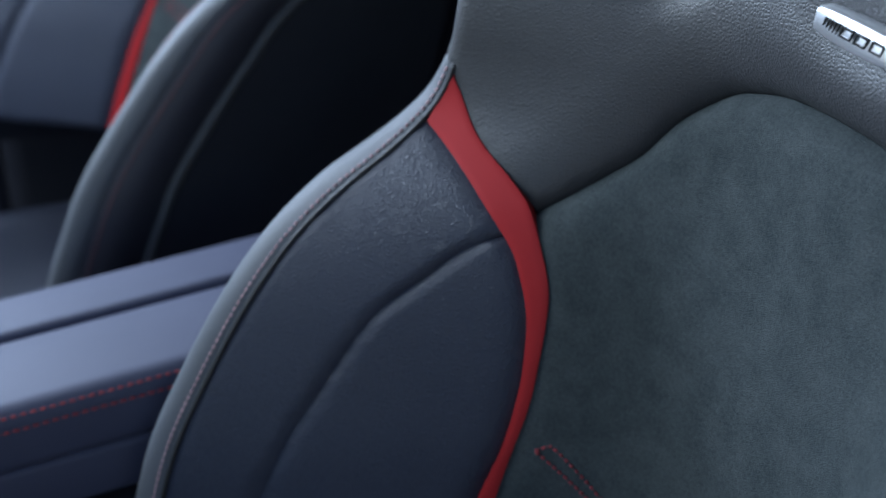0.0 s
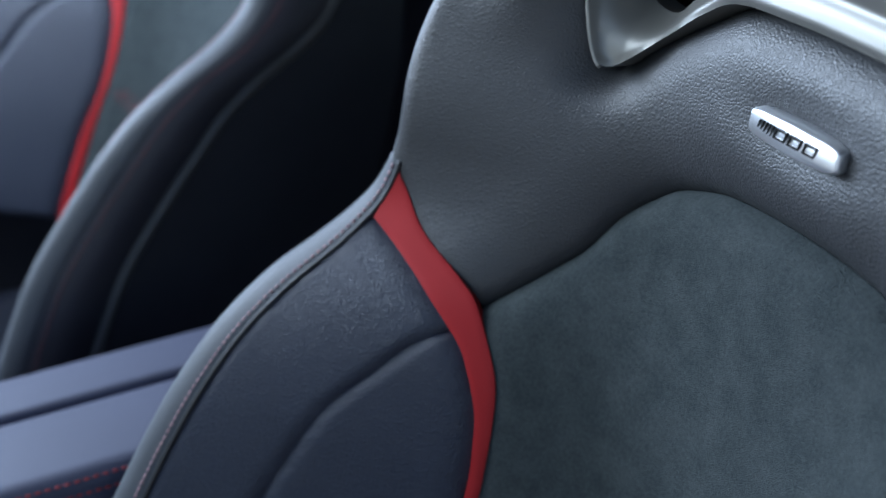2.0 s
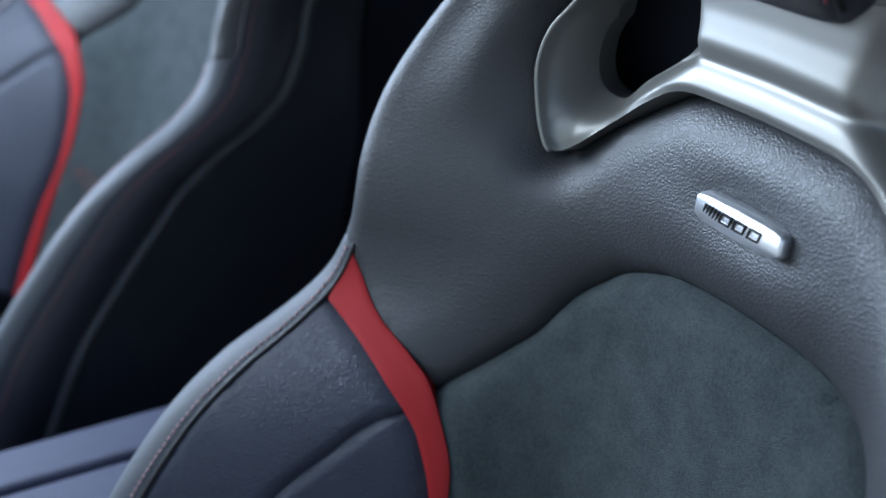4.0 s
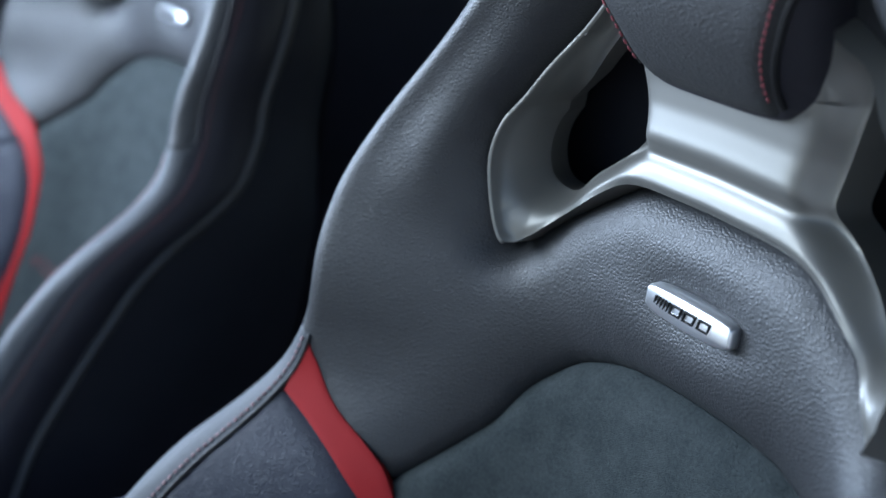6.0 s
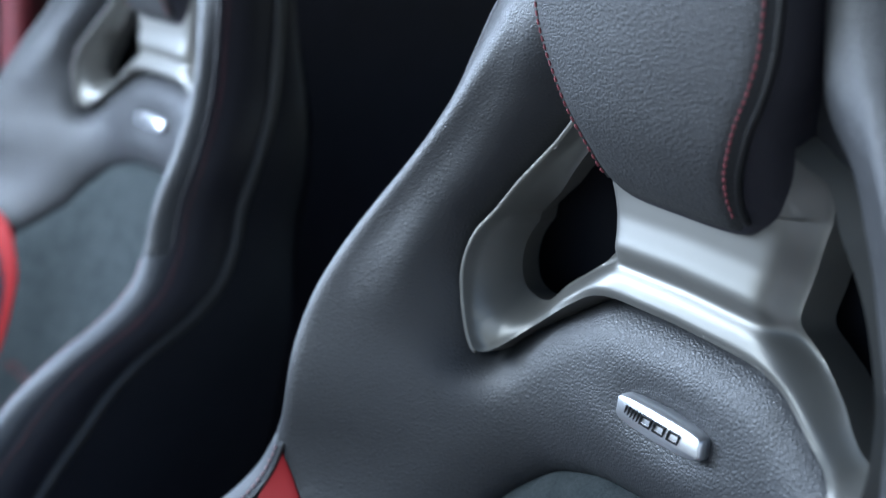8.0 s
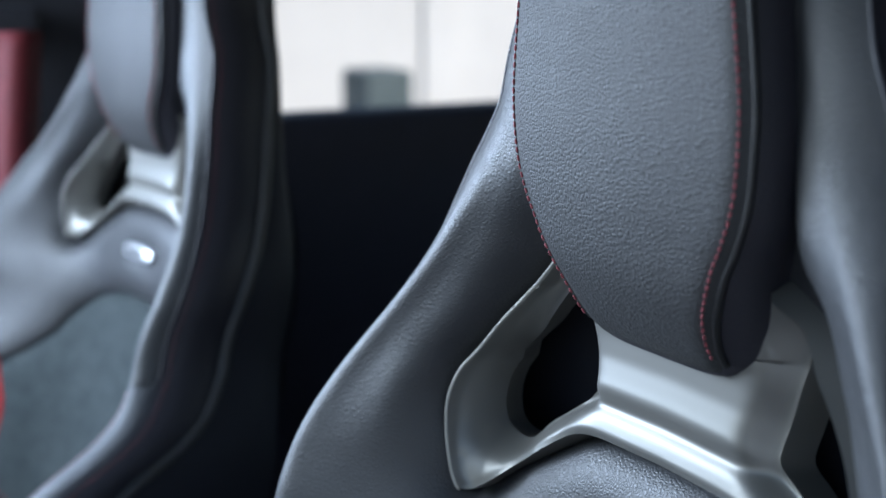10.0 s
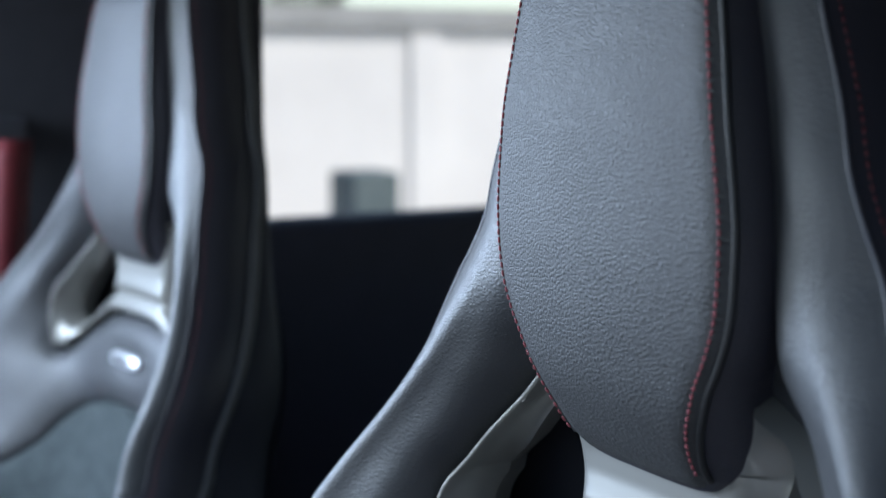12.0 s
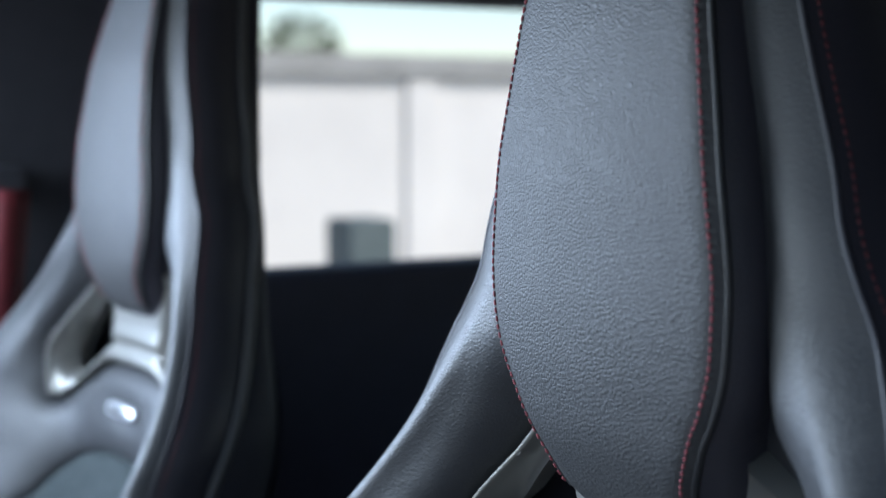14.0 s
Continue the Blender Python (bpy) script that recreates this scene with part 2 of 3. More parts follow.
def stitches(name, line, mat, parent, label="", length=0.0026, gap=0.0012, thick=0.0006):
    """A run of single thread stitches along a line of places, in one mesh."""
    line = np.array(line)
    run = np.concatenate([[0], np.cumsum(np.linalg.norm(np.diff(line, axis=0), axis=1))])
    at = lambda s: np.array([np.interp(s, run, line[:, k]) for k in range(3)])
    verts, faces, s = [], [], 0.0
    while s + length < run[-1]:
        p, q = at(s), at(s + length)
        d = (q - p) / (np.linalg.norm(q - p) + 1e-12)
        a = np.cross(d, (0.31, 0.85, 0.43))
        a /= np.linalg.norm(a)
        b = np.cross(d, a)
        base = len(verts)
        for m, r in ((p, 0.35), (p + d * length * 0.25, 1.0), (q - d * length * 0.25, 1.0), (q, 0.35)):
            for k in range(6):
                w = 2 * math.pi * k / 6
                verts.append(m + thick * r * (a * math.cos(w) + b * math.sin(w)))
        for i in range(3):
            for k in range(6):
                k2 = (k + 1) % 6
                faces.append((base + i * 6 + k, base + i * 6 + k2, base + i * 6 + 6 + k2, base + i * 6 + 6 + k))
        faces += [tuple(base + k for k in range(6))[::-1], tuple(base + 18 + k for k in range(6))]
        s += length + gap
    return part(name, mesh_of(name, verts, faces), mat, parent, label, kind="stuff")


def loft(name, rings, mat, parent, label="", closed=False, caps=False):
    """Skin over rows of places of equal length."""
    verts, faces = [], []
    n = len(rings[0])
    for r in rings:
        verts += list(r)
    for i in range(len(rings) - 1):
        for k in range(n if closed else n - 1):
            k2 = (k + 1) % n
            faces.append((i * n + k, i * n + k2, (i + 1) * n + k2, (i + 1) * n + k))
    if caps:
        faces += [tuple(range(n))[::-1], tuple((len(rings) - 1) * n + k for k in range(n))]
    return part(name, mesh_of(name, verts, faces), mat, parent, label)


def block(name, lo, hi, mat, parent=None, bevel=0.01, label="", segments=3):
    bm = bmesh.new()
    bmesh.ops.create_cube(bm, size=1)
    for v in bm.verts:
        v.co = Vector([lo[k] + (v.co[k] + 0.5) * (hi[k] - lo[k]) for k in range(3)])
    if bevel:
        bmesh.ops.bevel(bm, geom=bm.edges[:], offset=bevel, segments=segments, profile=0.5, affect="EDGES")
    ob = part(name, bm, mat, parent, label, smooth=False)
    return ob


# ---- the sports seat ----
# crest of the side bolsters and shoulder wings: height over the floor, half width, depth
CREST = np.array([
    (0.40, 0.235, -0.325), (0.49, 0.235, -0.308), (0.565, 0.235, -0.283), (0.60, 0.235, -0.263), (0.634, 0.235, -0.242),
    (0.664, 0.234, -0.222), (0.703, 0.233, -0.187), (0.728, 0.230, -0.150), (0.75, 0.225, -0.118), (0.775, 0.221, -0.103),
    (0.80, 0.2175, -0.099), (0.822, 0.2165, -0.0963), (0.846, 0.2204, -0.0895), (0.8686, 0.2207, -0.0783), (0.897, 0.2112, -0.0659), (0.9265, 0.1941, -0.0485),
    (0.9566, 0.1700, -0.0350), (0.9985, 0.1375, -0.022), (1.065, 0.1043, -0.0081), (1.13, 0.0807, -0.0053), (1.18, 0.0631, -0.007), (1.27, 0.0352, -0.0034)])
ROUND = 0.004


def crest(z, k):
    z = np.asarray(z, float)
    w = np.interp(z, (0.82, 0.90), (0.02, 0.034))
    return np.mean([np.interp(z + o * w, CREST[:, 0], CREST[:, k]) for o in np.linspace(-1, 1, 13)], axis=0)


def hinge(t):
    return (np.sqrt(t * t + 0.0625) + t) / (math.sqrt(1.0625) + 1)


def depth(x, z):
    """Depth of the inner face of the backrest: flat in the middle, swept forward to the crest."""
    c = 0.17 * (np.minimum(z, 0.97) - 0.86) - 0.10 * np.maximum(z - 0.97, 0)
    up, far = np.clip((z - 0.992) / 0.045, 0, 1), np.clip((np.abs(x) - 0.078) / 0.022, 0, 1)
    c = c - 0.019 * up * up * (3 - 2 * up) * far * far * (3 - 2 * far)
    k = np.minimum(np.interp(z, (0.72, 0.86), (0.085, 0.112)), crest(z, 1) * 0.58)
    t = (np.abs(x) - k) / (crest(z, 1) - k)
    return c + (crest(z, 2) - c) * np.maximum(hinge(t) - hinge(-0.34) * np.clip(1 - t, 0, 1) * 0.9, 0)


def back(u, z):
    """Places on the backrest: u runs sideways, over the crest and round to the outer side."""
    u, z = np.asarray(u, float), np.asarray(z, float)
    side, a = np.sign(u), np.abs(u)
    b = crest(z, 1) - ROUND
    x0 = np.minimum(a, b)
    inner = np.stack([x0, depth(x0, z)], -1)
    p0 = np.stack([b, depth(b, z)], -1)
    turn = p0 - np.stack([b - 0.006, depth(b - 0.006, z)], -1)
    k = p0 + turn / np.linalg.norm(turn, axis=-1)[..., None] * np.interp(z, (0.72, 0.80, 0.95, 1.03), (0.039, 0.022, 0.022, 0.018))[..., None]
    e = k + np.stack([np.interp(z, (0.70, 0.78, 0.95, 1.03), (0.009, 0.006, 0.006, 0.029)), np.interp(z, (0.70, 0.78, 0.95, 1.03), (0.034, 0.036, 0.036, 0.0205))], -1)
    l1, l2 = np.linalg.norm(k - p0, axis=-1), np.linalg.norm(e - k, axis=-1)
    length = 0.88 * (l1 + l2)
    s = np.maximum(a - b, 0)
    t = np.clip(s / length, 0, 1)[..., None]
    arc = (1 - t) ** 2 * p0 + 2 * t * (1 - t) * k + t * t * e
    past = np.maximum(s - length, 0)[..., None] * ((e - k) / l2[..., None])
    p = np.where((a <= b)[..., None], inner, arc + past)
    return np.stack([p[..., 0] * np.where(side == 0, 1, side), p[..., 1], z], -1)


def shell_depth(z):
    return np.interp(z, (0.25, 0.80, 0.95, 1.27), (-0.03, 0.04, 0.055, 0.085))


def lip(z):
    """Width of the strip that runs over the crest to the outer seam."""
    return np.interp(z, (0.66, 0.78, 0.90, 1.02), (0.066, 0.046, 0.040, 0.036))


def rim(z):
    """u at which the inner face starts to turn over the crest."""
    return crest(z, 1) - ROUND


def head_depth(x, z):
    z = np.asarray(z, float)
    f = np.mean([np.interp(z + o, (0.955, 0.965, 0.975, 0.985, 1.0, 1.03, 1.06, 1.12, 1.19, 1.28), (0.003, -0.0075, -0.0135, -0.019, -0.0255, -0.0308, -0.033, -0.033, -0.026, -0.006)) for o in (-0.008, 0, 0.008)], axis=0)
    return f + 0.9 * x * x


def head(u, z):
    return np.stack([u, head_depth(u, z), np.asarray(z, float)], -1)


def build_seat(root):
    red_in = spline([(0.221, 0.781), (0.205, 0.760), (0.191, 0.748), (0.168, 0.734), (0.152, 0.722), (0.139, 0.703), (0.130, 0.683), (0.126, 0.661), (0.124, 0.637), (0.123, 0.613), (0.124, 0.586), (0.126, 0.54), (0.130, 0.45)])
    red_out = spline([(0.2225, 0.753), (0.197, 0.738), (0.172, 0.721), (0.152, 0.703), (0.142, 0.687), (0.134, 0.666), (0.130, 0.643), (0.128, 0.619), (0.128, 0.586), (0.132, 0.54), (0.136, 0.45)])
    low_seam = spline([(0.157, 0.708), (0.169, 0.695), (0.176, 0.680), (0.184, 0.664), (0.189, 0.648), (0.192, 0.629), (0.195, 0.606), (0.199, 0.571), (0.203, 0.52), (0.206, 0.45)])
    pad_top = spline([(0.152, 0.722), (0.142, 0.734), (0.132, 0.746), (0.122, 0.758), (0.115, 0.771), (0.107, 0.783), (0.090, 0.799), (0.077, 0.805), (0.053, 0.811), (0.023, 0.8135), (0.0, 0.814)])
    trim_half = spline([(0.0, 0.906), (0.024, 0.9055), (0.050, 0.9045), (0.067, 0.901), (0.084, 0.892), (0.105, 0.8775), (0.125, 0.860), (0.134, 0.855), (0.1405, 0.863), (0.147, 0.884), (0.149, 0.901), (0.145, 0.918), (0.135, 0.9325), (0.1245, 0.9475), (0.1115, 0.9632), (0.0985, 0.9782), (0.087, 0.991), (0.070, 1.004), (0.045, 1.010), (0.0, 1.012)], 0.0016)
    tip_at = int(np.argmin(np.hypot(trim_half[:, 0] - 0.134, trim_half[:, 1] - 0.855)))
    trim_low = trim_half[:tip_at + 1][::-1]
    trim_side = trim_half[tip_at:]
    hole = spline([(0.131, 0.903), (0.126, 0.889), (0.112, 0.886), (0.096, 0.901), (0.074, 0.918), (0.065, 0.927), (0.067, 0.942), (0.071, 0.955), (0.075, 0.970), (0.079, 0.984), (0.084, 0.983), (0.093, 0.968), (0.110, 0.944), (0.127, 0.922)], 0.0016, True)

    # suede middle
    k = int(np.argmin(np.abs(red_in[:, 1] - 0.722)))
    inner_red = red_in[k:]
    loop = np.vstack([pad_top[::-1], inner_red[1:], mirror(inner_red)[:-1], mirror(pad_top[::-1])[:-1]])
    edge = np.vstack([loop, loop[:1]])
    patch("seat_insert", [loop], back, SUEDE, root, 0.005, [(np.vstack([pad_top, mirror(pad_top)]), 0.012, 0.022), (inner_red, 0.002, 0.006), (mirror(inner_red), 0.002, 0.006)], label="charcoal suede seat insert")

    # upper leather with the shoulder wings
    zs = np.linspace(0.79, 1.27, 100)
    wing = np.stack([rim(zs) + lip(zs), zs], 1)
    up_red = red_in[:k + 1][::-1]
    half = np.vstack([pad_top[::-1], up_red[1:], np.array([(rim(0.782) + 0.012, 0.784)]), wing])
    loop = np.vstack([half, mirror(half)[:-1]])
    frame_loop = np.vstack([trim_low[::-1], trim_side[1:], mirror(trim_side)[1:], mirror(trim_low[::-1])[1:-1]])
    pad_line = np.vstack([pad_top, mirror(pad_top)[1:]])
    trim_line = np.vstack([trim_low, mirror(trim_low)[1:]])
    flank_line = trim_side[: int(len(trim_side) * 0.62)]

    def swell(q):
        x, z = q[:, 0], q[:, 1]
        d = np.hypot(x / 0.042, (z - 0.857) / 0.016)
        badge_dent = -0.0055 * np.exp(-d ** 2 * 0.9)
        roll = 0.004 * np.exp(-((z - 0.855) / 0.032) ** 2) * np.exp(-(x / 0.115) ** 4)
        # padding of the shoulder wings, full beside the frame and fading out to the crest
        f = np.minimum(distance_to(q, flank_line), distance_to(q, mirror(flank_line)))
        room = np.clip((rim(z) - np.abs(x)) / 0.035, 0, 1)
        ease = lambda v: np.clip(v, 0, 1) ** 2 * (3 - 2 * np.clip(v, 0, 1))
        pad = 0.010 * np.sin(np.clip(f / 0.04, 0, 1) * math.pi / 2) * ease(room) * ease((z - 0.84) / 0.09) * ease((np.abs(x) - 0.09) / 0.06)
        return badge_dent + roll + pad

    patch("backrest_cover", [loop, frame_loop], back, LEATHER, root, 0.004, [
        (pad_line, 0.014, 0.040), (trim_line, 0.017, 0.028), (flank_line, 0.014, 0.034), (mirror(flank_line), 0.014, 0.034),
        (up_red, 0.0015, 0.004), (mirror(up_red), 0.0015, 0.004)], swell, 0.014, label="black grained leather upper backrest")

    for sgn in (1, -1):
        flip = (lambda c: c) if sgn > 0 else mirror
        # red band
        tip = np.array([(rim(0.765) + 0.004, 0.765)])
        loop = np.vstack([red_in, red_out[::-1], tip])
        patch("red_band", [loop if sgn > 0 else mirror(loop)], back, RED, root, 0.0016, [(flip(red_in), 0.0006, 0.0022), (flip(red_out), 0.0006, 0.0022)], label="smooth red leather band")
        # bolster faces
        zs = np.linspace(0.752, 0.45, 70)
        pipe = np.stack([rim(zs) + 0.004, zs], 1)
        j = int(np.argmin(np.hypot(red_out[:, 0] - 0.157, red_out[:, 1] - 0.708)))
        loop = np.vstack([red_out[:j], low_seam, pipe[::-1]])
        patch("bolster_panel", [loop if sgn > 0 else mirror(loop)], back, BOLSTER, root, 0.004, [(flip(red_out[:j + 1]), 0.003, 0.008), (flip(low_seam), 0.0035, 0.006), (flip(pipe), 0.0014, 0.004)], label="black leather side bolster")
        loop = np.vstack([red_out[j:], low_seam[::-1]])
        patch("bolster_panel", [loop if sgn > 0 else mirror(loop)], back, BOLSTER, root, 0.004, [(flip(red_out[j:]), 0.005, 0.012), (flip(low_seam), 0.0035, 0.006)], label="black leather inner bolster")
        # lip over the crest
        zs = np.linspace(0.45, 0.79, 90)
        a = np.stack([rim(zs) + 0.0055, zs], 1)
        b = np.stack([rim(zs) + lip(zs), zs], 1)
        loop = np.vstack([a, b[::-1]])
        patch("bolster_lip", [loop[::-1] if sgn > 0 else mirror(loop[::-1])], back, SMOOTH, root, 0.004, [(flip(a), 0.0006, 0.002), (flip(b), 0.001, 0.004)], label="smooth leather bolster lip")
        m = np.array([sgn, 1, 1])
        zs = np.linspace(0.45, 0.785, 160)
        tube("piping", on_surface(back, rim(zs) + 0.0047, zs, -0.0004) * m, 0.0015, PIPING, root)
        stitches("stitching", on_surface(back, rim(zs) + 0.0105, zs, 0.0003) * m, LIGHT_THREAD, root, "pale pink stitching", 0.0032, 0.0013, 0.00075)
        # outer side: stitched dark leather, then the shell
        zs = np.linspace(0.40, 1.27, 110)
        top = back(rim(zs) + lip(zs), zs)
        rows = []
        for v in np.linspace(0, 1, 9):
            q = top.copy()
            q[:, 0] += 0.006 * math.sin(v * math.pi)
            q[:, 1] += v * 0.052
            rows.append(q * m)
        loft("side_panel", rows, DARK, root, "dark leather outer side")
        tube("shell_edge", rows[-1] + np.array([0, 0.003, 0]), 0.005, GREY_EDGE, root, "grey edge of the back shell")
        stitches("stitching", rows[1] + np.array([0.0004 * sgn, 0, 0]), SHADE_THREAD, root, "red stitching darkened as in shade", 0.0030, 0.0013, 0.0006)
        tube("edge_roll", rows[0][zs > 0.79] + np.array([-0.0004 * sgn, 0.0006, 0]), 0.0017, DARK, root, "rolled leather edge")
        shell = []
        for v in np.linspace(0, 1, 7):
            q = rows[-1].copy()
            q[:, 0] *= 1 - 0.12 * v ** 3
            q[:, 1] = q[:, 1] + 0.006 + v * np.maximum(shell_depth(zs) - q[:, 1], 0.012)
            shell.append(q)
        loft("shell_side", shell, SHELL, root)
    loft("back_shell", [np.stack([np.linspace(-0.20, 0.20, 12) * w, shell_depth(z) + 0.004 + 0 * np.linspace(0, 1, 12), z + 0 * np.linspace(0, 1, 12)], 1) for z, w in zip(np.linspace(0.25, 1.27, 20), crest(np.linspace(0.25, 1.27, 20), 1) / 0.2)], SHELL, root, "black plastic back shell")

    # silver frame with its two belt openings
    hole_r, hole_l = hole, mirror(hole)
    side_r, side_l = trim_side[: int(len(trim_side) * 0.7)], mirror(trim_side)[-int(len(trim_side) * 0.7):]

    def relief(q):
        d = distance_to(q, trim_line)
        cap = np.interp(np.abs(q[:, 0]), (0.05, 0.11), (0.014, 0.0065))
        band = np.mean([np.interp(d + o, (-1, 0, 0.0018, 0.0115, 0.0135, 0.0155, 0.0180, 0.0212, 0.0250, 0.031, 0.040, 0.050, 0.060, 0.07), (0.0, 0.003, 0.0068, 0.0057, 0.0046, 0.0030, 0.0036, 0.0066, 0.0084, 0.0081, 0.0080, 0.0096, 0.0126, 0.017)) for o in np.linspace(-0.0022, 0.0022, 7)], axis=0)
        band = -0.0012 * np.log(np.exp(-band / 0.0012) + np.exp(-cap / 0.0012))
        a = np.minimum(distance_to(q, side_r), distance_to(q, side_l))
        h = np.minimum(distance_to(q, np.vstack([hole_r, hole_r[:1]])), distance_to(q, np.vstack([hole_l, hole_l[:1]])))
        share = np.clip(a / (a + h + 1e-6), 0, 1)
        fx, fz = np.clip((np.abs(q[:, 0]) - 0.098) / 0.03, 0, 1), np.clip((q[:, 1] - 0.862) / 0.035, 0, 1)
        flank = fx * fx * (3 - 2 * fx) * fz * fz * (3 - 2 * fz)
        funnel = -0.022 * share ** 1.7 * flank
        lip = -0.013 * np.exp(-(h / 0.009) ** 2) * (1 - flank)
        return band * (1 - 0.75 * flank) * np.clip((0.137 - np.abs(q[:, 0])) / 0.03, 0.35, 1) + funnel + lip + 0.0035 * np.exp(-(a / 0.0026) ** 2)

    inner_loop = frame_loop * np.array([0.994, 1.0])
    patch("frame_trim", [inner_loop, hole_r, hole_l[::-1]], back, SILVER, root, 0.0014, (), relief, 0.02, "satin silver plastic frame")
    tube("frame_rim", back(side_l[:, 0] * 0.994, side_l[:, 1]) + np.array([0, -0.0030, 0]), 0.0015, SILVER, root)

    # badge
    badge_at = lambda x, z: np.array([x, float(depth(np.array([abs(x)]), np.array([z]))[0]) - 0.0035 + 0.9 * x * x, z])
    rings = []
    for gy, s in ((0.004, 1.0), (-0.002, 1.0), (-0.0035, 0.93), (-0.004, 0.85)):
        ring = []
        for w in np.linspace(0, 2 * math.pi, 64, endpoint=False):
            cx, cz = math.cos(w), math.sin(w)
            x = 0.0315 * np.sign(cx) * abs(cx) ** 0.22 - 0.0315 * (1 - s) * 0.28 * np.sign(cx)
            z = (0.0074 - 0.0016 * (x / 0.0335) ** 2) * np.sign(cz) * abs(cz) ** 0.3 * (1 - (1 - s) * 1.2)
            ring.append(badge_at(x + 0.0015, 0.8598 + z) + np.array([0, gy, 0]))
        rings.append(ring)
    badge = loft("badge", rings, CHROME, root, "small brushed metal plaque", True, True)
    ink = [(-0.0215 + 0.0025 * i, 0.0011 - 0.0001 * i, 0.0, 0.0026) for i in range(5)]
    for x in (-0.0055, 0.0045, 0.0150):
        ink += [(x, 0.0080, 0.0022, 0.0005), (x, 0.0080, -0.0022, 0.0005), (x - 0.0036, 0.0009, 0.0, 0.0024), (x + 0.0036, 0.0009, 0.0, 0.0024)]
    for x, w, rise, hgt in ink:
        bm = bmesh.new()
        pts = [(x + sx * w / 2 + 0.4 * (rise + sz * hgt), rise + sz * hgt) for sx, sz in ((-1, -1), (1, -1), (1, 1), (-1, 1))]
        f = [bm.verts.new((px, badge_at(px, 0.8598)[1] - 0.0042, 0.8598 + pz)) for px, pz in pts]
        g = [bm.verts.new((px, badge_at(px, 0.8598)[1] - 0.003, 0.8598 + pz)) for px, pz in pts]
        bm.faces.new(f), bm.faces.new(g[::-1])
        for i in range(4):
            bm.faces.new((f[i], g[i], g[(i + 1) % 4], f[(i + 1) % 4]))
        part("badge_bar", bm, INK, badge, smooth=False)

    # headrest
    half = spline([(0.0, 0.9575), (0.030, 0.9575), (0.042, 0.9595), (0.0475, 0.965), (0.0495, 0.974), (0.0535, 0.985), (0.0605, 0.998), (0.0665, 1.010), (0.0735, 1.022), (0.0805, 1.040), (0.0835, 1.066), (0.0825, 1.088), (0.0765, 1.13), (0.066, 1.183), (0.055, 1.24), (0.045, 1.265), (0.0, 1.272)], 0.002)
    loop = np.vstack([half, mirror(half)[1:-1]])
    edge = np.vstack([loop, loop[:1]])
    rest = patch("headrest", [loop], head, HEAD_LEATHER, root, 0.0035, [(edge, 0.004, 0.012)], label="grained leather headrest with red seams")
    c = np.array([0.0, 1.11])
    inset = loop - 0.0040 * (loop - c) / np.linalg.norm(loop - c, axis=1)[:, None]
    seam = on_surface(head, inset[:, 0], inset[:, 1], -0.0006)
    keep = seam[(seam[:, 0] > 0.046) | ((seam[:, 0] > 0) & (seam[:, 2] > 1.1))]
    for sgn in (1, -1):
        stitches("stitching", keep * np.array([sgn, 1, 1]), DULL_THREAD, rest, "dark red stitching", 0.0030, 0.0010, 0.00062)
    rings = []
    for v in np.linspace(0, 1, 15):
        puff = 0.0055 * math.sin(min(v * 1.6, 1) * math.pi) - 0.012 * (max(v - 0.7, 0) / 0.3) ** 2
        out = (loop - c) / np.linalg.norm(loop - c, axis=1)[:, None]
        l2 = loop + out * (puff * np.clip((loop[:, 1] - 0.958) / 0.02, 0.12, 1) - 0.0006)[:, None]
        q = head(loop[:, 0], loop[:, 1])
        low = np.clip((1.02 - loop[:, 1]) / 0.05, 0, 1)
        q[:, 0], q[:, 2] = l2[:, 0] + 0.014 * low * np.sign(loop[:, 0]) * min(v * 2, 1) * np.clip(np.abs(loop[:, 0]) / 0.04, 0, 1), l2[:, 1] - 0.002 * low * v
        q[:, 1] += 0.004 + v * (0.050 - 0.004 * low)
        rings.append(q)
    loft("gusset", rings, DARK, rest, "dark leather headrest side", True, True)
    rimline = head(loop[:, 0], loop[:, 1]) + np.array([0, 0.0045, 0])
    rimline[:, 0] *= 1.01
    rimline = np.roll(rimline, len(rimline) // 2, axis=0)
    for sgn in (1, -1):
        cord = rimline[(rimline[:, 0] * sgn > 0) & (rimline[:, 2] > 0.966)]
        tube("piping", cord[np.argsort(cord[:, 2])], 0.0018, PIPING, rest)

    # stitched slots in the suede
    for sgn in (1, -1):
        p = [(0.116, 0.588), (0.111, 0.593), (0.087, 0.567), (0.05, 0.53), (0.046, 0.534), (0.092, 0.564), (0.116, 0.588)]
        run = np.array([np.linspace(p[i], p[i + 1], 12) for i in range(len(p) - 1)]).reshape(-1, 2)
        q = back(run[:, 0] * sgn, run[:, 1]) + np.array([0, -0.0006, 0])
        stitches("stitching", q, THREAD, root, "red stitched slot", 0.0030, 0.0012, 0.0009)

    # cushion
    rows = []
    for v in np.linspace(-0.62, 0.03, 24):
        x = np.linspace(-0.25, 0.25, 41)
        lift = 0.26 + 0.05 * (-v) + 0.085 * np.clip((np.abs(x) - 0.13) / 0.09, 0, 1) ** 2 - 0.06 * np.clip((np.abs(x) - 0.225) / 0.025, 0, 1) ** 2 - 0.08 * np.clip((-v - 0.55) / 0.07, 0, 1) ** 2
        rows.append(np.stack([x, v + 0 * x, lift], 1))
    loft("cushion", rows, BOLSTER, root, "black leather seat cushion")
    block("seat_base", (-0.22, -0.55, 0.02), (0.22, 0.05, 0.27), SHELL, root, 0.02)


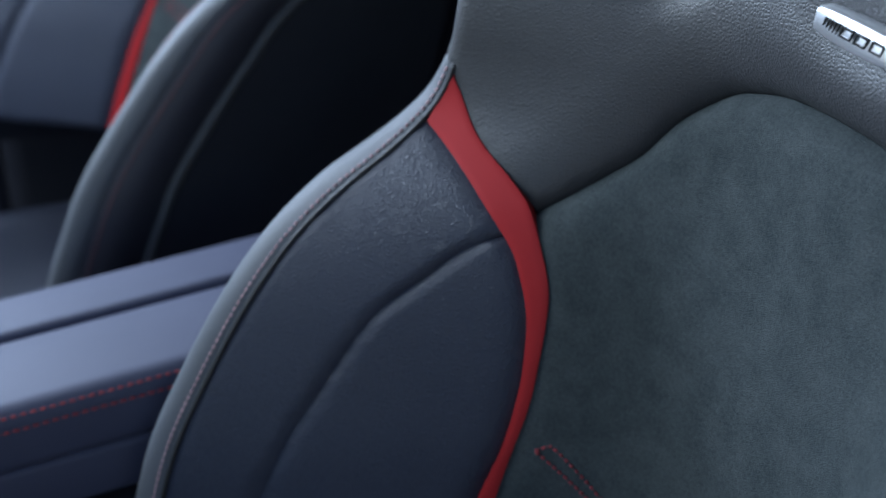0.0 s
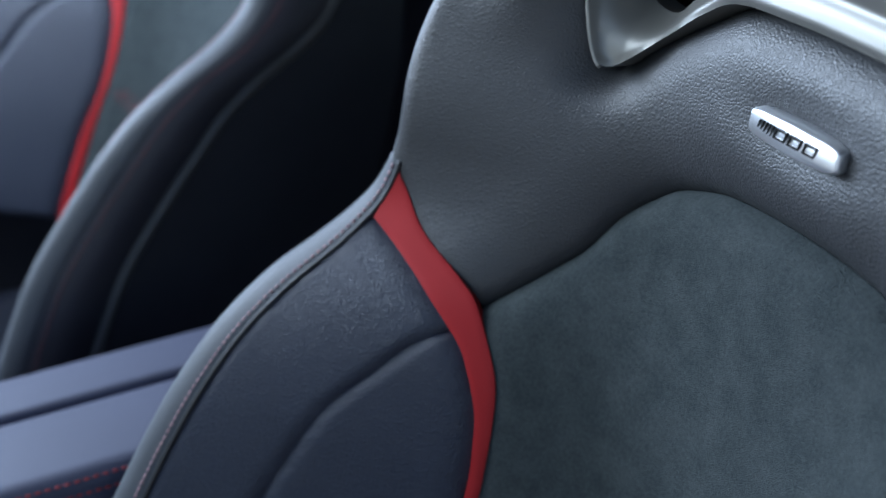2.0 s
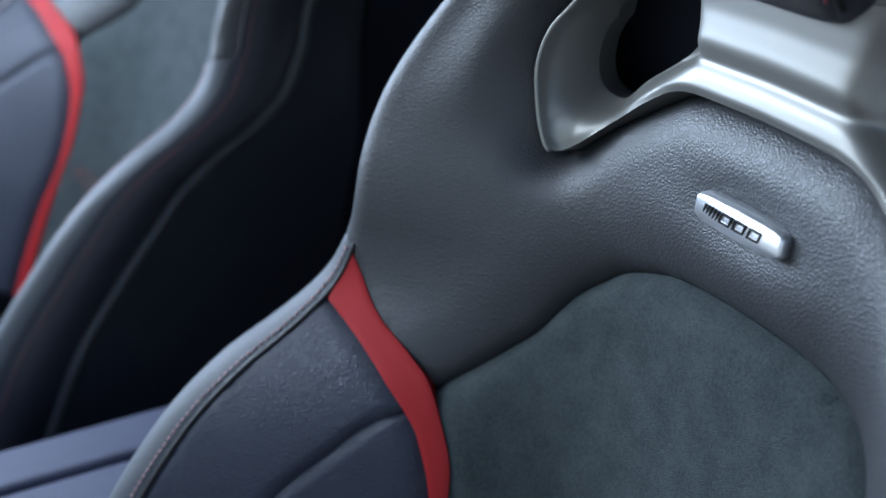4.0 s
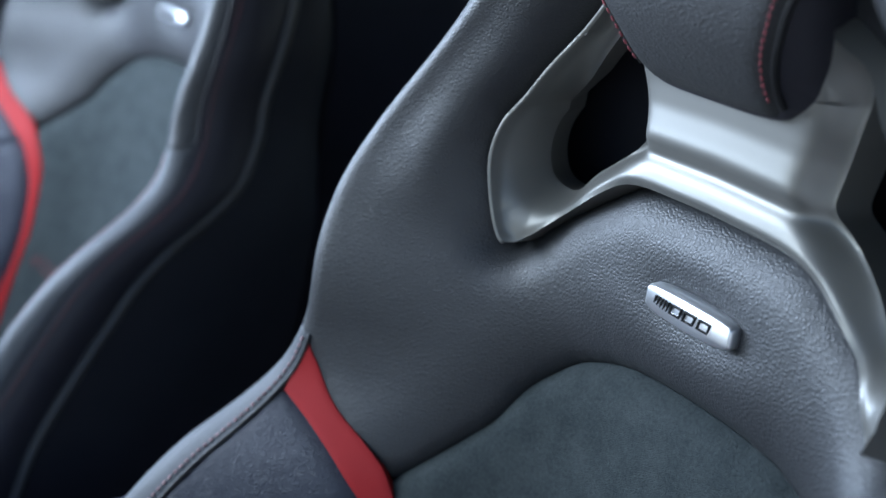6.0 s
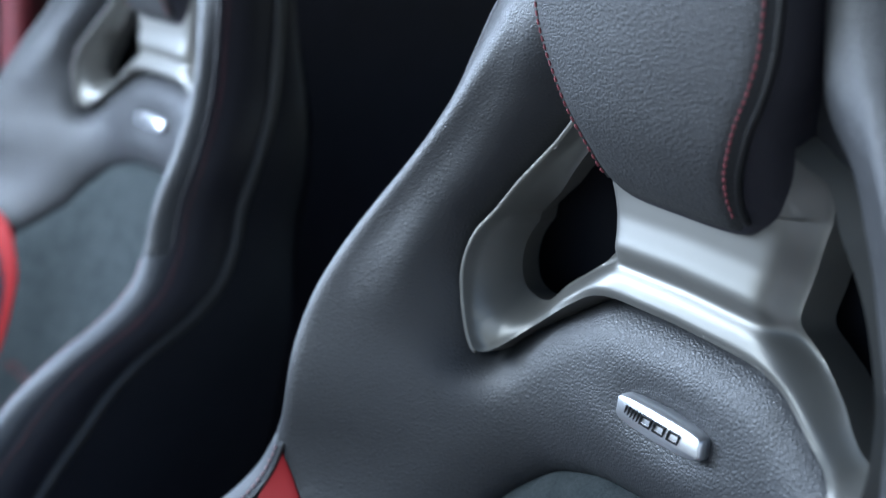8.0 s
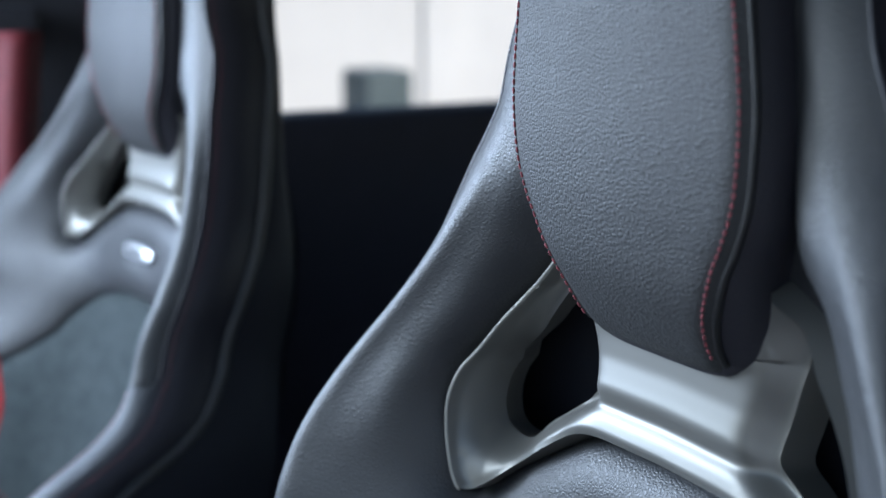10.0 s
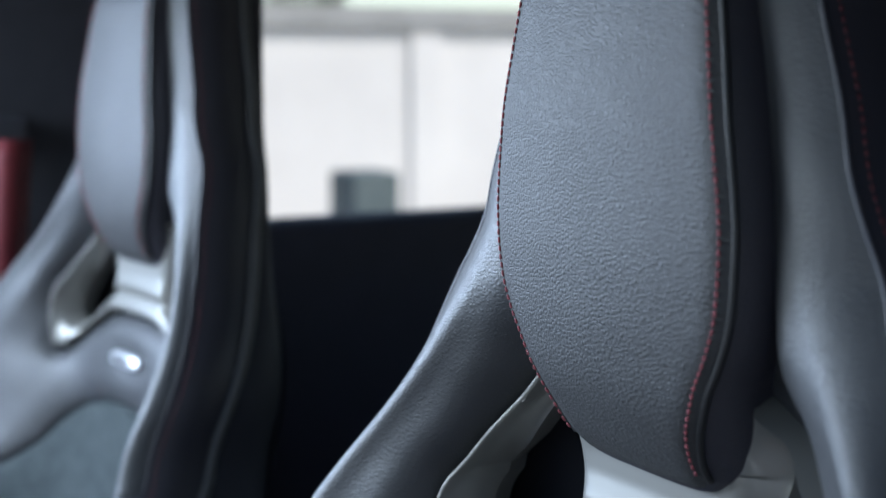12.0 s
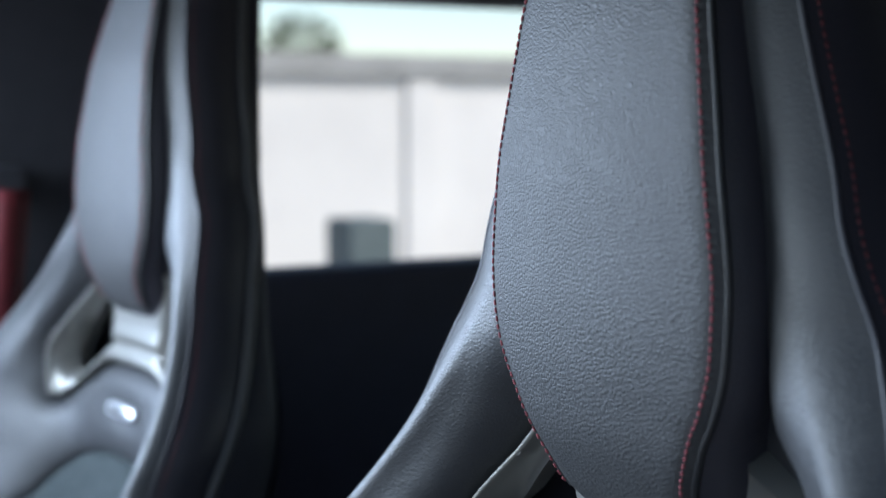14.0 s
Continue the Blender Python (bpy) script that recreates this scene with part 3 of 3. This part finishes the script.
seat = empty("sports_seat", (0, 0, FLOOR), "black leather sports seat with red bands and suede insert", "car seat", "front seats")
build_seat(seat)
other = copy_thing(seat, pose(FAR, -0.048, FLOOR, 0, 0, 6.0))
tagged(other, "black leather driver seat with red bands, further reclined")
tilt = Matrix.Translation((0, 0, 0.30)) @ Matrix.Rotation(radians(-6.7), 4, "X") @ Matrix.Translation((0, 0, -0.30))
for piece in other.children_recursive:
    if piece.name.split(".")[0] not in ("cushion", "seat_base"):
        piece.data = piece.data.copy()
        piece.data.transform(tilt)
        for v in piece.data.vertices:
            bend = max(v.co.z - 0.84, 0.0)
            v.co.x += 0.11 * bend
            v.co.y -= 0.10 * bend


# ---- centre console ----
def build_console():
    root = empty("centre_console", (-0.3785, -0.3, FLOOR), "dark centre console with padded stitched armrest", "console")
    top = 0.580
    def bar(name, x0, x1, z0, z1, mat, r, label=""):
        prof = []
        for cx, cz, a0 in ((x1 - r, z1 - r, 0), (x0 + r, z1 - r, 90), (x0 + r, z0 + r, 180), (x1 - r, z0 + r, 270)):
            prof += [(cx + r * math.cos(radians(a0 + a)), cz + r * math.sin(radians(a0 + a))) for a in (0, 18, 36, 54, 72, 90)]
        rings = []
        for y in np.linspace(-0.45, 0.32, 24):
            lift = 0.05 * (y + 0.1)
            rings.append([(px, y, pz + lift) for px, pz in prof])
        return loft(name, rings, mat, root, label, True, True)
    bar("armrest_lid", -0.050, 0.0010, top - 0.05, top, CONSOLE, 0.006, "black leather armrest lid")
    bar("armrest_lid", 0.0030, 0.090, top - 0.05, top, CONSOLE, 0.012, "black leather armrest lid")
    bar("armrest_base", -0.052, 0.088, top - 0.085, top - 0.046, CONSOLE, 0.006)
    bar("console_body", -0.060, 0.098, 0.02, top - 0.095, SHELL, 0.012)
    ys = np.linspace(-0.44, 0.3, 120)
    for dz, dx in ((-0.0062, 0.0880), (-0.0150, 0.0903)):
        stitches("stitching", np.stack([dx + 0 * ys, ys, top + dz + 0.05 * (ys + 0.1)], 1), THREAD, root, "red twin stitching", 0.0044, 0.0016, 0.0011)


build_console()

# ---- cabin ----
SILL, HEAD = FLOOR + 0.945, FLOOR + 1.285
WALL = -1.12
tagged(block("floor", (-1.25, -1.4, FLOOR - 0.06), (0.70, 1.6, FLOOR), CARPET, None, 0), "black carpet on the cabin floor", "floor", kind="structure")
tagged(block("ceiling", (-1.25, -0.36, FLOOR + 1.30), (0.70, 1.6, FLOOR + 1.36), LINING, None, 0), "dark roof lining of the car", "ceiling", kind="structure")
tagged(block("door_1", (WALL - 0.08, -1.4, FLOOR), (WALL, -0.30, SILL), DOOR_VINYL, None, 0.012), "black inner panel of the far front door", "door", kind="structure")
tagged(block("door_2", (WALL - 0.08, 0.19, FLOOR), (WALL, 1.45, SILL), DOOR_VINYL, None, 0.012), "black inner panel of the far rear door", "door", kind="structure")
tagged(block("pillar_1", (WALL - 0.09, -0.30, FLOOR), (WALL + 0.02, 0.19, HEAD + 0.02), SHELL, None, 0.02), "black trim on the middle door pillar", "pillar", kind="structure")
tagged(block("wall_rear", (-1.2, 1.45, FLOOR), (0.40, 1.55, FLOOR + 0.90), SHELL, None, 0.02), "black rear bulkhead of the cabin", "wall", kind="structure")
tagged(block("trim_1", (WALL - 0.08, -0.32, HEAD), (WALL + 0.02, 1.45, FLOOR + 1.32), SHELL, None, 0.01), "black trim above the side windows", "trim", kind="structure")
# unseen side wall, added to keep daylight off the seats from the near side
tagged(block("door_3", (0.64, -0.22, FLOOR), (0.72, 1.45, SILL), SHELL, None, 0.012), "unseen black side panel added behind the near doorway to block daylight", "door", kind="structure")
# unseen, added over the side wall to shut out light where windows would be
tagged(block("trim_2", (0.64, -0.22, SILL), (0.72, 1.45, FLOOR + 1.32), SHELL, None, 0.01), "unseen black panel added in the near window space to block daylight", "trim", kind="structure")
# unseen wall, added to shade the lower seats from the front
tagged(block("wall_front", (-1.2, -0.80, FLOOR), (0.64, -0.72, FLOOR + 0.60), SHELL, None, 0.02), "unseen black wall added under the windscreen to cut low front light", "wall", kind="structure")
tagged(block("pillar_2", (WALL - 0.08, 1.38, SILL - 0.02), (WALL + 0.03, 1.50, HEAD + 0.01), SHELL, None, 0.02), "black trim on the rear roof pillar", "pillar", kind="structure")


def build_bench():
    root = empty("rear_bench", (-0.38, 1.2, FLOOR), "black leather rear bench with upright backrest", "car seat")
    rows = []
    for x in np.linspace(-0.70, 0.70, 30):
        rows.append([(x, y + 0.01 * math.cos(x * 9), z) for y, z in ((-0.35, 0.10), (-0.37, 0.26), (-0.33, 0.31), (-0.1, 0.28), (0.02, 0.30), (0.06, 0.5), (0.10, 0.72), (0.13, 0.80), (0.18, 0.82), (0.22, 0.78), (0.22, 0.1))])
    loft("bench_cover", rows, DARK, root)


build_bench()


def build_belt():
    root = empty("seat_belt", (-1.06, 0.0, FLOOR), "red woven seat belt hanging by the door pillar", "seat belt")
    rows = []
    for z in np.linspace(0.60, 1.06, 24):
        y = -0.045 + 0.10 * (z - 1.0)
        rows.append([(0.0 + 0.05 * (1.22 - z), y - 0.024, z), (0.003 + 0.05 * (1.22 - z), y, z), (0.0 + 0.05 * (1.22 - z), y + 0.024, z), (-0.003 + 0.05 * (1.22 - z), y, z)])
    loft("webbing", rows, BELT, root, "", True, True)
    block("belt_guide", (-0.035, -0.075, 1.05), (0.006, -0.015, 1.085), SHELL, root, 0.008)


build_belt()

# ---- outside ----
bm = bmesh.new()
bmesh.ops.create_grid(bm, x_segments=40, y_segments=40, size=300)
tagged(part("ground", bm, CONCRETE, None, smooth=False), "pale concrete yard around the car", "ground", kind="structure")


def build_garage():
    root = empty("garage_wall", (-9.5, 4.0, 0), "low white garage building with grey roof edge", "building")
    block("wall", (-0.3, -6, 0), (0.0, 6, 1.62), WHITE, root, 0.01)
    block("coping", (-0.4, -6.1, 1.62), (0.10, 6.1, 1.80), COPING, root, 0.02)
    for y in (-4.2, -1.6, 0.95, 3.5):
        block("pier", (0.0, y, 0), (0.05, y + 0.28, 1.62), WHITE, root, 0.01)


build_garage()
tagged(block("utility_cabinet", (-6.2, 2.715, 0), (-5.9, 2.98, 0.80), BOX_PAINT, None, 0.02), "grey-green metal utility cabinet on the concrete", "cabinet")


def build_tree():
    root = empty("tree", (-16.0, 6.9, 0), "small olive tree behind the garage wall", "tree")
    rings = []
    for z, r in ((0, 0.09), (0.5, 0.07), (1.1, 0.06), (1.6, 0.05), (2.1, 0.02)):
        rings.append([(r * math.cos(a) + 0.05 * math.sin(z * 2), r * math.sin(a), z) for a in np.linspace(0, 2 * math.pi, 9)[:-1]])
    loft("trunk", rings, BARK, root, "", True, True)
    rng = random.Random(4)
    for k in range(5):
        a, z0 = k * 1.26, 1.2 + 0.12 * k
        tube("limb", [(0, 0, z0), (0.25 * math.cos(a), 0.25 * math.sin(a), z0 + 0.25), (0.45 * math.cos(a), 0.45 * math.sin(a), z0 + 0.6)], 0.018, BARK, root)
    verts, faces = [], []
    for k in range(1400):
        while True:
            p = Vector((rng.uniform(-1, 1), rng.uniform(-1, 1), rng.uniform(-1, 1)))
            if 0.25 < p.length < 1 and noise.noise(p * 2.3) > -0.12:
                break
        c = Vector((p.x * 0.62, p.y * 0.62, 2.02 + p.z * 0.6))
        q = Euler((rng.uniform(0, 6), rng.uniform(0, 6), rng.uniform(0, 6))).to_matrix()
        n = len(verts)
        verts += [c + q @ Vector(v) for v in ((0, -0.05, 0), (0.018, 0, 0.004), (0, 0.05, 0), (-0.018, 0, 0.004))]
        faces.append((n, n + 1, n + 2, n + 3))
    part("crown", mesh_of("crown", verts, faces), LEAF, root, "", False, "stuff")


build_tree()

# ---- side glass ----
GLASS = material("clear_glass", (1, 1, 1), 0.0)
GLASS.node_tree.nodes["Principled BSDF"].inputs["Transmission Weight"].default_value = 1.0
GLASS.node_tree.nodes["Principled BSDF"].inputs["IOR"].default_value = 1.02
pane = block("window_1", (WALL - 0.045, 0.19, SILL - 0.01), (WALL - 0.041, 1.40, HEAD + 0.01), GLASS, None, 0)
pane.visible_shadow = False
tagged(pane, "clear side window of the rear door", "window", kind="structure")
